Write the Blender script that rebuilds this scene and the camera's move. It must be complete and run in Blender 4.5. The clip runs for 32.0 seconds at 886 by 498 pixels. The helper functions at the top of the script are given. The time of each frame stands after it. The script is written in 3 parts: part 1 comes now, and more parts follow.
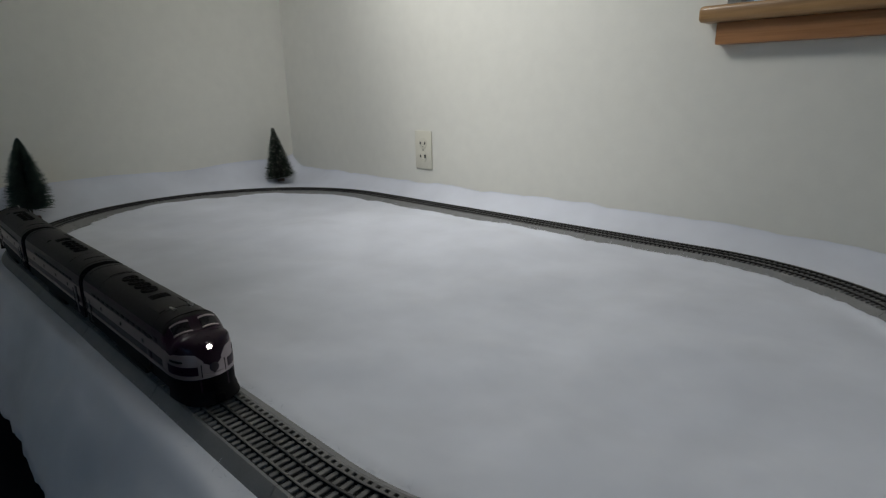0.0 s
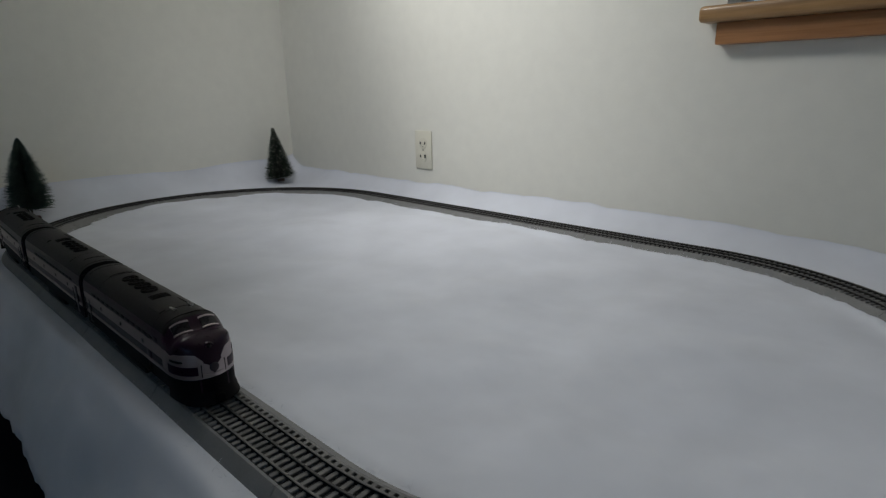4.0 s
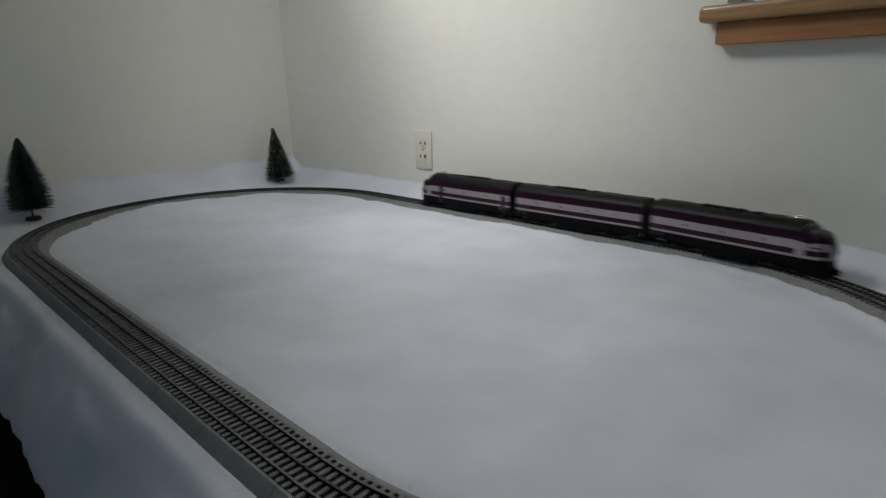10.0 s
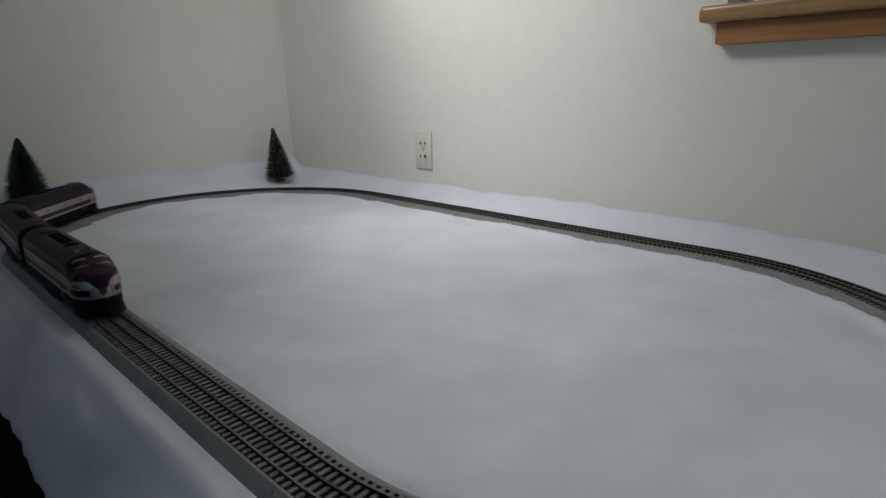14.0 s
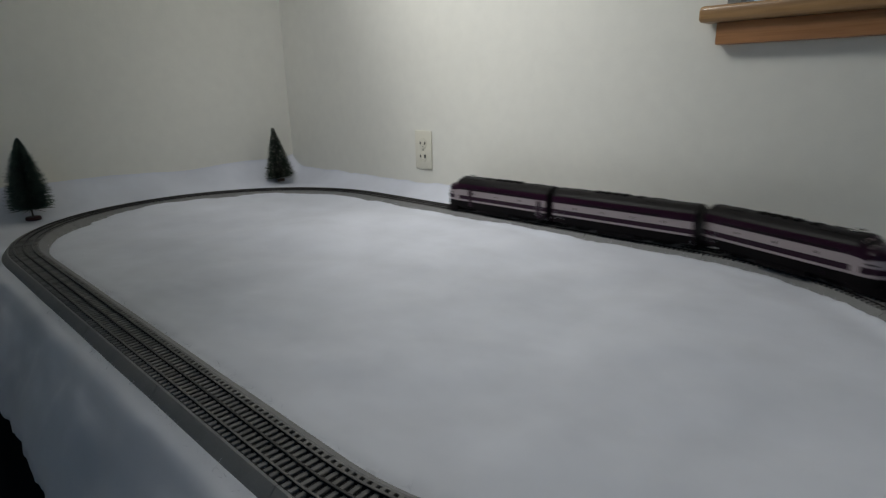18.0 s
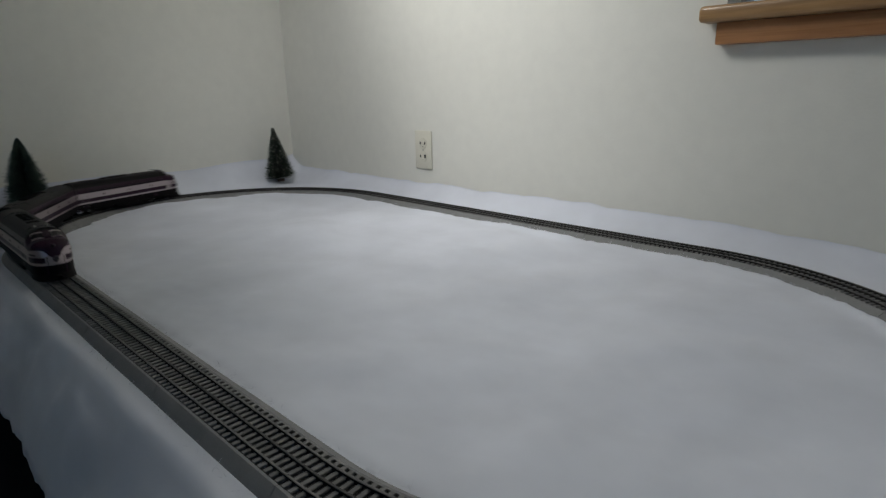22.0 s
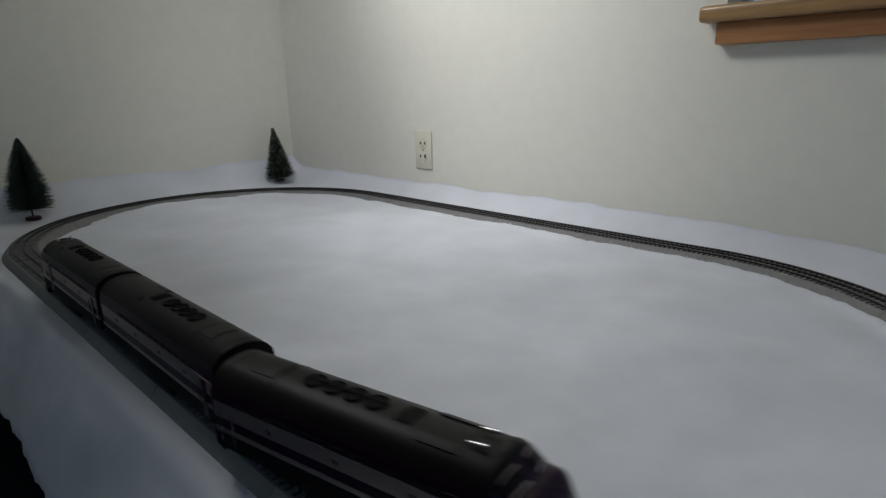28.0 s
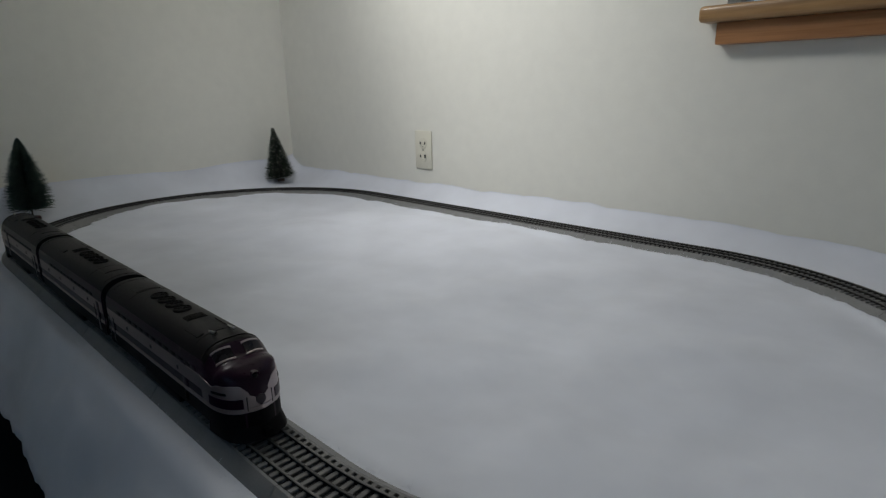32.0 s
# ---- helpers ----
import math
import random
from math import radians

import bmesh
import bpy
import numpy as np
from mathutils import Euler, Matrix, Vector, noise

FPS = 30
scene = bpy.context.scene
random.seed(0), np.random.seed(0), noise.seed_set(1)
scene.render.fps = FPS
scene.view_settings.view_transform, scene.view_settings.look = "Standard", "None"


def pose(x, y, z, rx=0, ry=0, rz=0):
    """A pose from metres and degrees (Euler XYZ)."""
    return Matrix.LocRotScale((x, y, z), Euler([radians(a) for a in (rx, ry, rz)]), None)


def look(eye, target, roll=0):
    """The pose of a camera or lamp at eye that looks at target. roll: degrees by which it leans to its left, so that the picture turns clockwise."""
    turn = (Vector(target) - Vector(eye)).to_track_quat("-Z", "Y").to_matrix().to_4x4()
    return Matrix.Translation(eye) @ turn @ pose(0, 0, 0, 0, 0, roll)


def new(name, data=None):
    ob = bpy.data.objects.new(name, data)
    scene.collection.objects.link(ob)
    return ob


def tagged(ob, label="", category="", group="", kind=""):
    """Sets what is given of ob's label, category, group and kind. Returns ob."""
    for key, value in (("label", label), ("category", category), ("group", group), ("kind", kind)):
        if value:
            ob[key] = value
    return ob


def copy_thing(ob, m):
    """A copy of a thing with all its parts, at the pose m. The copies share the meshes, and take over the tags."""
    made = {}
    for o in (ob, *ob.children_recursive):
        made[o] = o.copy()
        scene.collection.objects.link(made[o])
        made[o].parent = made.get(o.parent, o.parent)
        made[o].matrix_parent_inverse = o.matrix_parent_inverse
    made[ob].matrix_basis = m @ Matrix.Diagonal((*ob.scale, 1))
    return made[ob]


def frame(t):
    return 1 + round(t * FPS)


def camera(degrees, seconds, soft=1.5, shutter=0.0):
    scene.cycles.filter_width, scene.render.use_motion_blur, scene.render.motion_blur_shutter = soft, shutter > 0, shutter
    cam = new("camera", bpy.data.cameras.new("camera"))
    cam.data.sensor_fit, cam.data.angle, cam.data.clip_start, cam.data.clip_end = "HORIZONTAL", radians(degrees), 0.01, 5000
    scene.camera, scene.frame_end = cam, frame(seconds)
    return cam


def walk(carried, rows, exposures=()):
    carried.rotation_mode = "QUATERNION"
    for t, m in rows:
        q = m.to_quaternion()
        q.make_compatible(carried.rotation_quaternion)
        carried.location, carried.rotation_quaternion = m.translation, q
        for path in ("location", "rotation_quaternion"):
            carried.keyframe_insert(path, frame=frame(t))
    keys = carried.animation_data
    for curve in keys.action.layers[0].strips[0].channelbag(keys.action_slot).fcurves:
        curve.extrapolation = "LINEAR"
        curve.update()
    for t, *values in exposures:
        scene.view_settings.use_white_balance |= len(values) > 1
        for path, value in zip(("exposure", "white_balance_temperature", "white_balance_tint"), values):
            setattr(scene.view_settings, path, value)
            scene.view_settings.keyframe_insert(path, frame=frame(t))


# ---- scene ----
cam = camera(74.19, 32.0, soft=1.35, shutter=0.6)
EYE = (0.9176, -0.6854, 0.3373)
AIM = (0.24122, 0.00088, 0.06973)
walk(cam, [(0.0, look(EYE, AIM, -1.24)), (32.0, look(EYE, AIM, -1.24))], exposures=[(0.0, -0.01), (8.0, -0.02), (11.0, 0.03), (17.0, 0.0), (22.0, 0.02), (32.0, 0.04)])

# ---- plan, in metres; z = 0 is the layout's table top ----
R, HALF, EAST = 0.457, 0.508, 0.517   # curve radius, and how far the straights reach to the west and east, along the track's middle
WALL_N, WALL_W = 0.555, -1.12     # the two walls in the corner
WALL_S, WALL_E = -2.6, 3.6
BACK_X0, BACK_X1 = 1.25, 2.69     # window added in the wall behind, for fill light
FLOOR, CEIL = -0.55, 1.85
RAIL_TOP = 0.020
WIN_X0, WIN_X1, WIN_Z0, WIN_Z1 = 0.470, 1.36, 0.470, 1.50
FRONT = -0.594                    # hem of the snow in front of the table
BROW = -0.508                     # front edge of the table

# ---- light ----
world = bpy.data.worlds.new("sky")
scene.world = world
world.use_nodes = True
wn = world.node_tree.nodes
sky = wn.new("ShaderNodeTexSky")
sky.sky_type = "NISHITA"
sky.sun_disc = False
sky.sun_elevation, sky.sun_rotation = radians(35), radians(200)
world.node_tree.links.new(sky.outputs["Color"], wn["Background"].inputs["Color"])
wn["Background"].inputs["Strength"].default_value = 0.06


def lamp(name, kind, m, energy, color, **more):
    data = bpy.data.lights.new(name, kind)
    data.energy, data.color = energy, color
    for key, value in more.items():
        if key == "size":
            data.shape, data.size, data.size_y = "RECTANGLE", value[0], value[1]
        if key == "cone":
            data.spot_size, data.spot_blend, data.shadow_soft_size = radians(value[0]), value[1], value[2]
    ob = new(name, data)
    ob.matrix_world = m
    return ob


lamp("room_lamp", "SPOT", look((-0.419, -0.309, 1.403), (0.754, 0.700, 1.030)), 35.0, (0.977, 0.980, 0.955), cone=(131.7, 0.45, 0.22))
# second spot, unseen and without fixture, added to even out walls and snow
lamp("wall_fill_spot", "SPOT", look((-0.033, -0.403, 1.449), (-0.345, 0.349, 0.640)), 27.5, (0.970, 0.980, 1.0), cone=(79.9, 0.87, 0.22))
# bluish fill from behind, out of an unseen window added for it
lamp("back_fill", "AREA", look(((BACK_X0 + BACK_X1) / 2, WALL_S - 0.03, 0.92), (0.4, -0.3, 0.1)), 2.5, (0.22, 0.54, 1.0), size=(1.35, 1.1))
lamp("window_daylight", "AREA", look(((WIN_X0 + WIN_X1) / 2, WALL_N + 0.02, 0.98), ((WIN_X0 + WIN_X1) / 2 - 0.5, -0.9, 0.3)), 0.25, (0.66, 0.82, 1.0), size=(0.8, 0.9))


# ---- materials ----
def material(name, color, rough=0.6, metal=0.0, vary=0.15, scale=8.0, fine=60.0, bump=0.0, bump_scale=120.0, spec=0.5, per_object=0.0, coat=0.0, tint=None, sheen=0.0):
    """A painted, moulded or woven surface: colour that varies at two scales, with fine relief."""
    mat = bpy.data.materials.new(name)
    mat.use_nodes = True
    nt = mat.node_tree
    bsdf = nt.nodes["Principled BSDF"]
    geo = nt.nodes.new("ShaderNodeTexCoord")
    big = nt.nodes.new("ShaderNodeTexNoise")
    small = nt.nodes.new("ShaderNodeTexNoise")
    big.inputs["Scale"].default_value, small.inputs["Scale"].default_value = scale, fine
    big.inputs["Detail"].default_value, small.inputs["Detail"].default_value = 3.0, 4.0
    for n in (big, small):
        nt.links.new(geo.outputs["Object"], n.inputs["Vector"])
    add = nt.nodes.new("ShaderNodeMath")
    add.operation = "ADD"
    nt.links.new(big.outputs["Fac"], add.inputs[0])
    nt.links.new(small.outputs["Fac"], add.inputs[1])
    ramp = nt.nodes.new("ShaderNodeMapRange")
    ramp.inputs["From Min"].default_value, ramp.inputs["From Max"].default_value = 0.65, 1.35
    nt.links.new(add.outputs[0], ramp.inputs["Value"])
    mix = nt.nodes.new("ShaderNodeMix")
    mix.data_type = "RGBA"
    dark = [c * (1 - vary) for c in color] if tint is None else tint
    mix.inputs[6].default_value = (*dark, 1)
    mix.inputs[7].default_value = (*[min(1, c * (1 + vary * 0.5)) for c in color], 1)
    nt.links.new(ramp.outputs["Result"], mix.inputs[0])
    out = mix.outputs[2]
    if per_object:
        info = nt.nodes.new("ShaderNodeObjectInfo")
        hsv = nt.nodes.new("ShaderNodeHueSaturation")
        val = nt.nodes.new("ShaderNodeMapRange")
        val.inputs["To Min"].default_value, val.inputs["To Max"].default_value = 1 - per_object, 1 + per_object
        nt.links.new(info.outputs["Random"], val.inputs["Value"])
        nt.links.new(val.outputs["Result"], hsv.inputs["Value"])
        nt.links.new(out, hsv.inputs["Color"])
        out = hsv.outputs["Color"]
    nt.links.new(out, bsdf.inputs["Base Color"])
    rr = nt.nodes.new("ShaderNodeMapRange")
    rr.inputs["To Min"].default_value, rr.inputs["To Max"].default_value = max(0.02, rough - 0.08), min(1, rough + 0.08)
    nt.links.new(small.outputs["Fac"], rr.inputs["Value"])
    nt.links.new(rr.outputs["Result"], bsdf.inputs["Roughness"])
    bsdf.inputs["Metallic"].default_value = metal
    bsdf.inputs["Specular IOR Level"].default_value = spec
    bsdf.inputs["Coat Weight"].default_value = coat
    bsdf.inputs["Sheen Weight"].default_value = sheen
    if bump:
        rel = nt.nodes.new("ShaderNodeTexNoise")
        rel.inputs["Scale"].default_value, rel.inputs["Detail"].default_value = bump_scale, 5.0
        nt.links.new(geo.outputs["Object"], rel.inputs["Vector"])
        bm_node = nt.nodes.new("ShaderNodeBump")
        bm_node.inputs["Strength"].default_value, bm_node.inputs["Distance"].default_value = 0.6, bump
        nt.links.new(rel.outputs["Fac"], bm_node.inputs["Height"])
        nt.links.new(bm_node.outputs["Normal"], bsdf.inputs["Normal"])
    return mat


def wood(name, light, dark, rough=0.4, along=(0.6, 14.0, 14.0), coat=0.15):
    """Varnished wood, its grain along x."""
    mat = bpy.data.materials.new(name)
    mat.use_nodes = True
    nt = mat.node_tree
    bsdf = nt.nodes["Principled BSDF"]
    geo = nt.nodes.new("ShaderNodeTexCoord")
    mapp = nt.nodes.new("ShaderNodeMapping")
    mapp.inputs["Scale"].default_value = along
    nt.links.new(geo.outputs["Object"], mapp.inputs["Vector"])
    grain = nt.nodes.new("ShaderNodeTexNoise")
    grain.inputs["Scale"].default_value, grain.inputs["Detail"].default_value, grain.inputs["Distortion"].default_value = 9.0, 6.0, 0.6
    nt.links.new(mapp.outputs["Vector"], grain.inputs["Vector"])
    ramp = nt.nodes.new("ShaderNodeValToRGB")
    ramp.color_ramp.elements[0].position, ramp.color_ramp.elements[1].position = 0.35, 0.68
    ramp.color_ramp.elements[0].color, ramp.color_ramp.elements[1].color = (*dark, 1), (*light, 1)
    nt.links.new(grain.outputs["Fac"], ramp.inputs["Fac"])
    nt.links.new(ramp.outputs["Color"], bsdf.inputs["Base Color"])
    bump = nt.nodes.new("ShaderNodeBump")
    bump.inputs["Strength"].default_value, bump.inputs["Distance"].default_value = 0.3, 0.001
    nt.links.new(grain.outputs["Fac"], bump.inputs["Height"])
    nt.links.new(bump.outputs["Normal"], bsdf.inputs["Normal"])
    bsdf.inputs["Roughness"].default_value, bsdf.inputs["Coat Weight"].default_value = rough, coat
    return mat


def rail_steel(name, web, head):
    """Blackened rail whose head the wheels have polished."""
    mat = material(name, web, 0.5, metal=0.3, vary=0.3, scale=25, fine=300, spec=0.2)
    nt = mat.node_tree
    bsdf = nt.nodes["Principled BSDF"]
    old = bsdf.inputs["Base Color"].links[0].from_socket
    geo = nt.nodes.new("ShaderNodeTexCoord")
    axes = nt.nodes.new("ShaderNodeSeparateXYZ")
    nt.links.new(geo.outputs["Object"], axes.inputs["Vector"])
    high = nt.nodes.new("ShaderNodeMapRange")
    high.inputs["From Min"].default_value, high.inputs["From Max"].default_value = RAIL_TOP - 0.0012, RAIL_TOP - 0.0003
    nt.links.new(axes.outputs["Z"], high.inputs["Value"])
    mix = nt.nodes.new("ShaderNodeMix")
    mix.data_type = "RGBA"
    mix.inputs[7].default_value = (*head, 1)
    nt.links.new(high.outputs["Result"], mix.inputs[0])
    nt.links.new(old, mix.inputs[6])
    nt.links.new(mix.outputs[2], bsdf.inputs["Base Color"])
    met = nt.nodes.new("ShaderNodeMapRange")
    met.inputs["To Min"].default_value, met.inputs["To Max"].default_value = 0.0, 0.6
    nt.links.new(high.outputs["Result"], met.inputs["Value"])
    nt.links.new(met.outputs["Result"], bsdf.inputs["Metallic"])
    return mat


def glowing(name, color, strength):
    mat = bpy.data.materials.new(name)
    mat.use_nodes = True
    bsdf = mat.node_tree.nodes["Principled BSDF"]
    bsdf.inputs["Base Color"].default_value = (*color, 1)
    bsdf.inputs["Emission Color"].default_value = (*color, 1)
    bsdf.inputs["Emission Strength"].default_value = strength
    return mat


def clear_glass(name):
    mat = bpy.data.materials.new(name)
    mat.use_nodes = True
    bsdf = mat.node_tree.nodes["Principled BSDF"]
    bsdf.inputs["Base Color"].default_value = (0.95, 0.98, 1.0, 1)
    bsdf.inputs["Roughness"].default_value, bsdf.inputs["Transmission Weight"].default_value, bsdf.inputs["IOR"].default_value = 0.02, 1.0, 1.45
    return mat


M_WALL = material("cream wall paint", (0.80, 0.785, 0.712), 0.75, vary=0.04, scale=1.6, fine=30, bump=0.0005, bump_scale=160, spec=0.3)
M_CEIL = material("white ceiling paint", (0.78, 0.77, 0.74), 0.9, vary=0.04, scale=2, bump=0.002, bump_scale=90, spec=0.2)
M_CARPET = material("dark carpet", (0.018, 0.018, 0.022), 0.95, vary=0.4, scale=4, fine=400, bump=0.004, bump_scale=600, spec=0.1)
M_SNOW = material("white polyester snow batting", (0.715, 0.735, 0.800), 0.95, vary=0.13, scale=3, fine=8, bump=0.0007, bump_scale=16, spec=0.15, sheen=0.15)
M_PLY = wood("plywood", (0.42, 0.30, 0.17), (0.30, 0.20, 0.11), 0.6, coat=0.0)
M_OAK = wood("honey oak", (0.42, 0.200, 0.085), (0.29, 0.130, 0.052), 0.38)
M_OAK_PALE = wood("worn pale oak", (0.40, 0.235, 0.100), (0.25, 0.135, 0.052), 0.42)
M_VINYL = material("white window vinyl", (0.78, 0.79, 0.80), 0.35, vary=0.03)
M_GLASS = clear_glass("window glass")
M_PLATE = material("ivory plastic plate", (0.74, 0.71, 0.60), 0.35, vary=0.03, scale=20)
M_SOCKET = material("ivory socket face", (0.70, 0.67, 0.56), 0.4, vary=0.03, scale=20)
M_SLOT = material("black slot", (0.01, 0.01, 0.01), 0.8)
M_SCREW = material("painted screw", (0.6, 0.58, 0.5), 0.35, metal=0.6)
M_ROADBED = material("grey ballast plastic", (0.195, 0.194, 0.193), 0.6, vary=0.15, scale=30, fine=500, bump=0.0003, bump_scale=1200)
# near-black colour holds the shade of the gaps between ties
M_GAP_SHADE = material("painted shade between ties", (0.022, 0.022, 0.024), 0.85, vary=0.4, scale=60, fine=900, bump=0.0006, bump_scale=1400)
M_TIE = material("grey brown plastic tie", (0.165, 0.161, 0.157), 0.6, vary=0.25, scale=60, fine=700, bump=0.0003, bump_scale=900, per_object=0.25)
M_RAIL = rail_steel("steel rail with a polished head", (0.016, 0.0155, 0.015), (0.135, 0.132, 0.129))
M_RAIL_MID = rail_steel("blackened middle rail", (0.014, 0.0135, 0.013), (0.065, 0.064, 0.063))
M_PURPLE = material("dark purple gloss paint", (0.0180, 0.0030, 0.0135), 0.30, vary=0.2, scale=20, fine=300, coat=0.03, spec=0.20)
M_ROOF = material("charcoal roof paint", (0.0075, 0.0062, 0.0068), 0.44, vary=0.3, scale=30, fine=260, spec=0.13)
M_SILVER = material("silver paint", (0.40, 0.342, 0.347), 0.36, metal=0.8, vary=0.08, scale=20, fine=900)
M_BLACK = material("black moulded plastic", (0.0055, 0.0043, 0.0050), 0.55, spec=0.08, vary=0.3, scale=60, fine=400)
M_STEEL = material("blackened wheel steel", (0.10, 0.10, 0.10), 0.35, metal=0.9, vary=0.2, scale=60)
M_BADGE = material("dull grey badge", (0.045, 0.034, 0.042), 0.45, metal=0.3, vary=0.3, scale=80)
M_CHROME = material("chrome", (0.42, 0.42, 0.42), 0.25, metal=1.0, vary=0.03)
M_PANE = material("dark cab glass", (0.008, 0.006, 0.008), 0.28, vary=0.05, spec=0.25)
M_GRILLE = material("dark roof grille", (0.005, 0.0045, 0.0045), 0.65, spec=0.12, vary=0.3, scale=100, fine=500)
M_BULB = glowing("lit headlight", (1.0, 0.93, 0.85), 9.0)
M_NEEDLE = material("green brush bristles", (0.075, 0.108, 0.085), 0.7, vary=0.5, scale=30, fine=200, tint=(0.030, 0.050, 0.040))
M_NEEDLE_PALE = material("frosted green brush bristles", (0.030, 0.045, 0.028), 0.7, vary=0.5, scale=30, fine=200, tint=(0.012, 0.022, 0.014))
M_FROST = material("glued frost flakes", (0.33, 0.34, 0.29), 0.7, vary=0.5, scale=60)
M_WIRE = material("twisted wire trunk", (0.10, 0.08, 0.06), 0.5, metal=0.6)
M_RED = material("dark red wooden base", (0.045, 0.010, 0.010), 0.5, vary=0.3, scale=40)
M_BARK = material("brown wooden base", (0.06, 0.035, 0.02), 0.6, vary=0.3, scale=40)


# ---- mesh helpers ----
def mesh_object(name, bm, mat, parent=None, label="", soft=False):
    """Links a bmesh: shaded smooth, with its corners sharp unless it is soft all over."""
    me = bpy.data.meshes.new(name)
    bmesh.ops.recalc_face_normals(bm, faces=bm.faces)
    for f in bm.faces:
        f.smooth = True
    if not soft:
        for e in bm.edges:
            e.smooth = e.calc_face_angle(0.0) < 0.65
    bm.to_mesh(me)
    bm.free()
    me.materials.append(mat)
    ob = new(name, me)
    if parent is not None:
        ob.parent = parent
    if label:
        ob["label"] = label
    return ob


def part(name, bm, mat, parent, label=""):
    return mesh_object(name, bm, mat, parent, label)


def thing(name, label, category, group="", m=None):
    ob = new(name)
    ob.empty_display_size = 0.02
    if m is not None:
        ob.matrix_world = m
    return tagged(ob, label, category, group)


def box(x0, x1, y0, y1, z0, z1, bevel=0.0, bm=None, segments=2):
    bm2 = bmesh.new()
    v = [bm2.verts.new((x, y, z)) for x in (x0, x1) for y in (y0, y1) for z in (z0, z1)]
    for q in ((0, 1, 3, 2), (4, 6, 7, 5), (0, 4, 5, 1), (2, 3, 7, 6), (0, 2, 6, 4), (1, 5, 7, 3)):
        bm2.faces.new([v[i] for i in q])
    if bevel:
        bmesh.ops.bevel(bm2, geom=bm2.edges[:], offset=bevel, segments=segments, affect="EDGES", profile=0.5)
    return merge(bm, bm2)


def merge(bm, bm2):
    if bm is None:
        return bm2
    me = bpy.data.meshes.new("scratch")
    bm2.to_mesh(me)
    bm2.free()
    bm.from_mesh(me)
    bpy.data.meshes.remove(me)
    return bm


def cyl(r, p0, p1, n=20, r2=None, bevel=0.0, bm=None):
    """A round bar or cone from p0 to p1."""
    bm2 = bmesh.new()
    a, b = Vector(p0), Vector(p1)
    q = (b - a).to_track_quat("Z", "Y")
    r2 = r if r2 is None else r2
    rings = []
    for c, rad in ((a, r), (b, r2)):
        rings.append([bm2.verts.new(c + q @ Vector((rad * math.cos(2 * math.pi * i / n), rad * math.sin(2 * math.pi * i / n), 0))) for i in range(n)])
    for i in range(n):
        bm2.faces.new((rings[0][i], rings[0][(i + 1) % n], rings[1][(i + 1) % n], rings[1][i]))
    caps = [bm2.faces.new(rings[0][::-1]), bm2.faces.new(rings[1])]
    if bevel:
        bmesh.ops.bevel(bm2, geom=[e for f in caps for e in f.edges], offset=bevel, segments=2, affect="EDGES", profile=0.5)
    return merge(bm, bm2)


def lathe(profile, n=20, axis="Z"):
    """Turns a list of (radius, height) round an axis."""
    bm = bmesh.new()
    rings = []
    for r, h in profile:
        ring = []
        for i in range(n):
            c, s = r * math.cos(2 * math.pi * i / n), r * math.sin(2 * math.pi * i / n)
            ring.append(bm.verts.new({"Z": (c, s, h), "X": (h, c, s), "Y": (s, h, c)}[axis]))
        rings.append(ring)
    for a, b in zip(rings, rings[1:]):
        for i in range(n):
            bm.faces.new((a[i], a[(i + 1) % n], b[(i + 1) % n], b[i]))
    bm.faces.new(rings[0][::-1])
    bm.faces.new(rings[-1])
    return bm


def fold(x, y, z, k):
    return noise.noise(Vector((x * k, y * k, z)))


# ---- room ----
def setting(name, bm, mat, label, category):
    return tagged(mesh_object(name, bm, mat), label, category, kind="structure")


setting("floor", box(WALL_W - 0.14, WALL_E + 0.14, WALL_S - 0.14, WALL_N + 0.14, FLOOR - 0.1, FLOOR), M_CARPET, "dark carpeted floor below the layout table", "floor")
setting("ceiling", box(WALL_W - 0.14, WALL_E + 0.14, WALL_S - 0.14, WALL_N + 0.14, CEIL, CEIL + 0.1), M_CEIL, "plain white ceiling of the room", "ceiling")
bm = box(WALL_W, WIN_X0, WALL_N, WALL_N + 0.14, FLOOR, CEIL)
box(WIN_X1, WALL_E, WALL_N, WALL_N + 0.14, FLOOR, CEIL, bm=bm)
box(WIN_X0, WIN_X1, WALL_N, WALL_N + 0.14, FLOOR, WIN_Z0 - 0.028, bm=bm)
box(WIN_X0, WIN_X1, WALL_N, WALL_N + 0.14, WIN_Z1, CEIL, bm=bm)
setting("wall_north", bm, M_WALL, "cream painted wall with a window and a socket", "wall")
setting("wall_west", box(WALL_W - 0.14, WALL_W, WALL_S, WALL_N + 0.14, FLOOR, CEIL), M_WALL, "cream painted wall beside the corner", "wall")
# the opening here is added to let the fill light in
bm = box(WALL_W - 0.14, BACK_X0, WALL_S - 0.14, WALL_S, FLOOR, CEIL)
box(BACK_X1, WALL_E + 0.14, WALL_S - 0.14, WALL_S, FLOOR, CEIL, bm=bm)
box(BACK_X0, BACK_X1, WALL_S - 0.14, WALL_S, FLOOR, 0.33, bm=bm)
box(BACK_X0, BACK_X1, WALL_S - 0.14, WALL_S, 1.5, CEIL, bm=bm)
setting("wall_south", bm, M_WALL, "plain cream wall with an opening added for fill light", "wall")
setting("wall_east", box(WALL_E, WALL_E + 0.14, WALL_S, WALL_N + 0.14, FLOOR, CEIL), M_WALL, "plain cream wall closing the room", "wall")


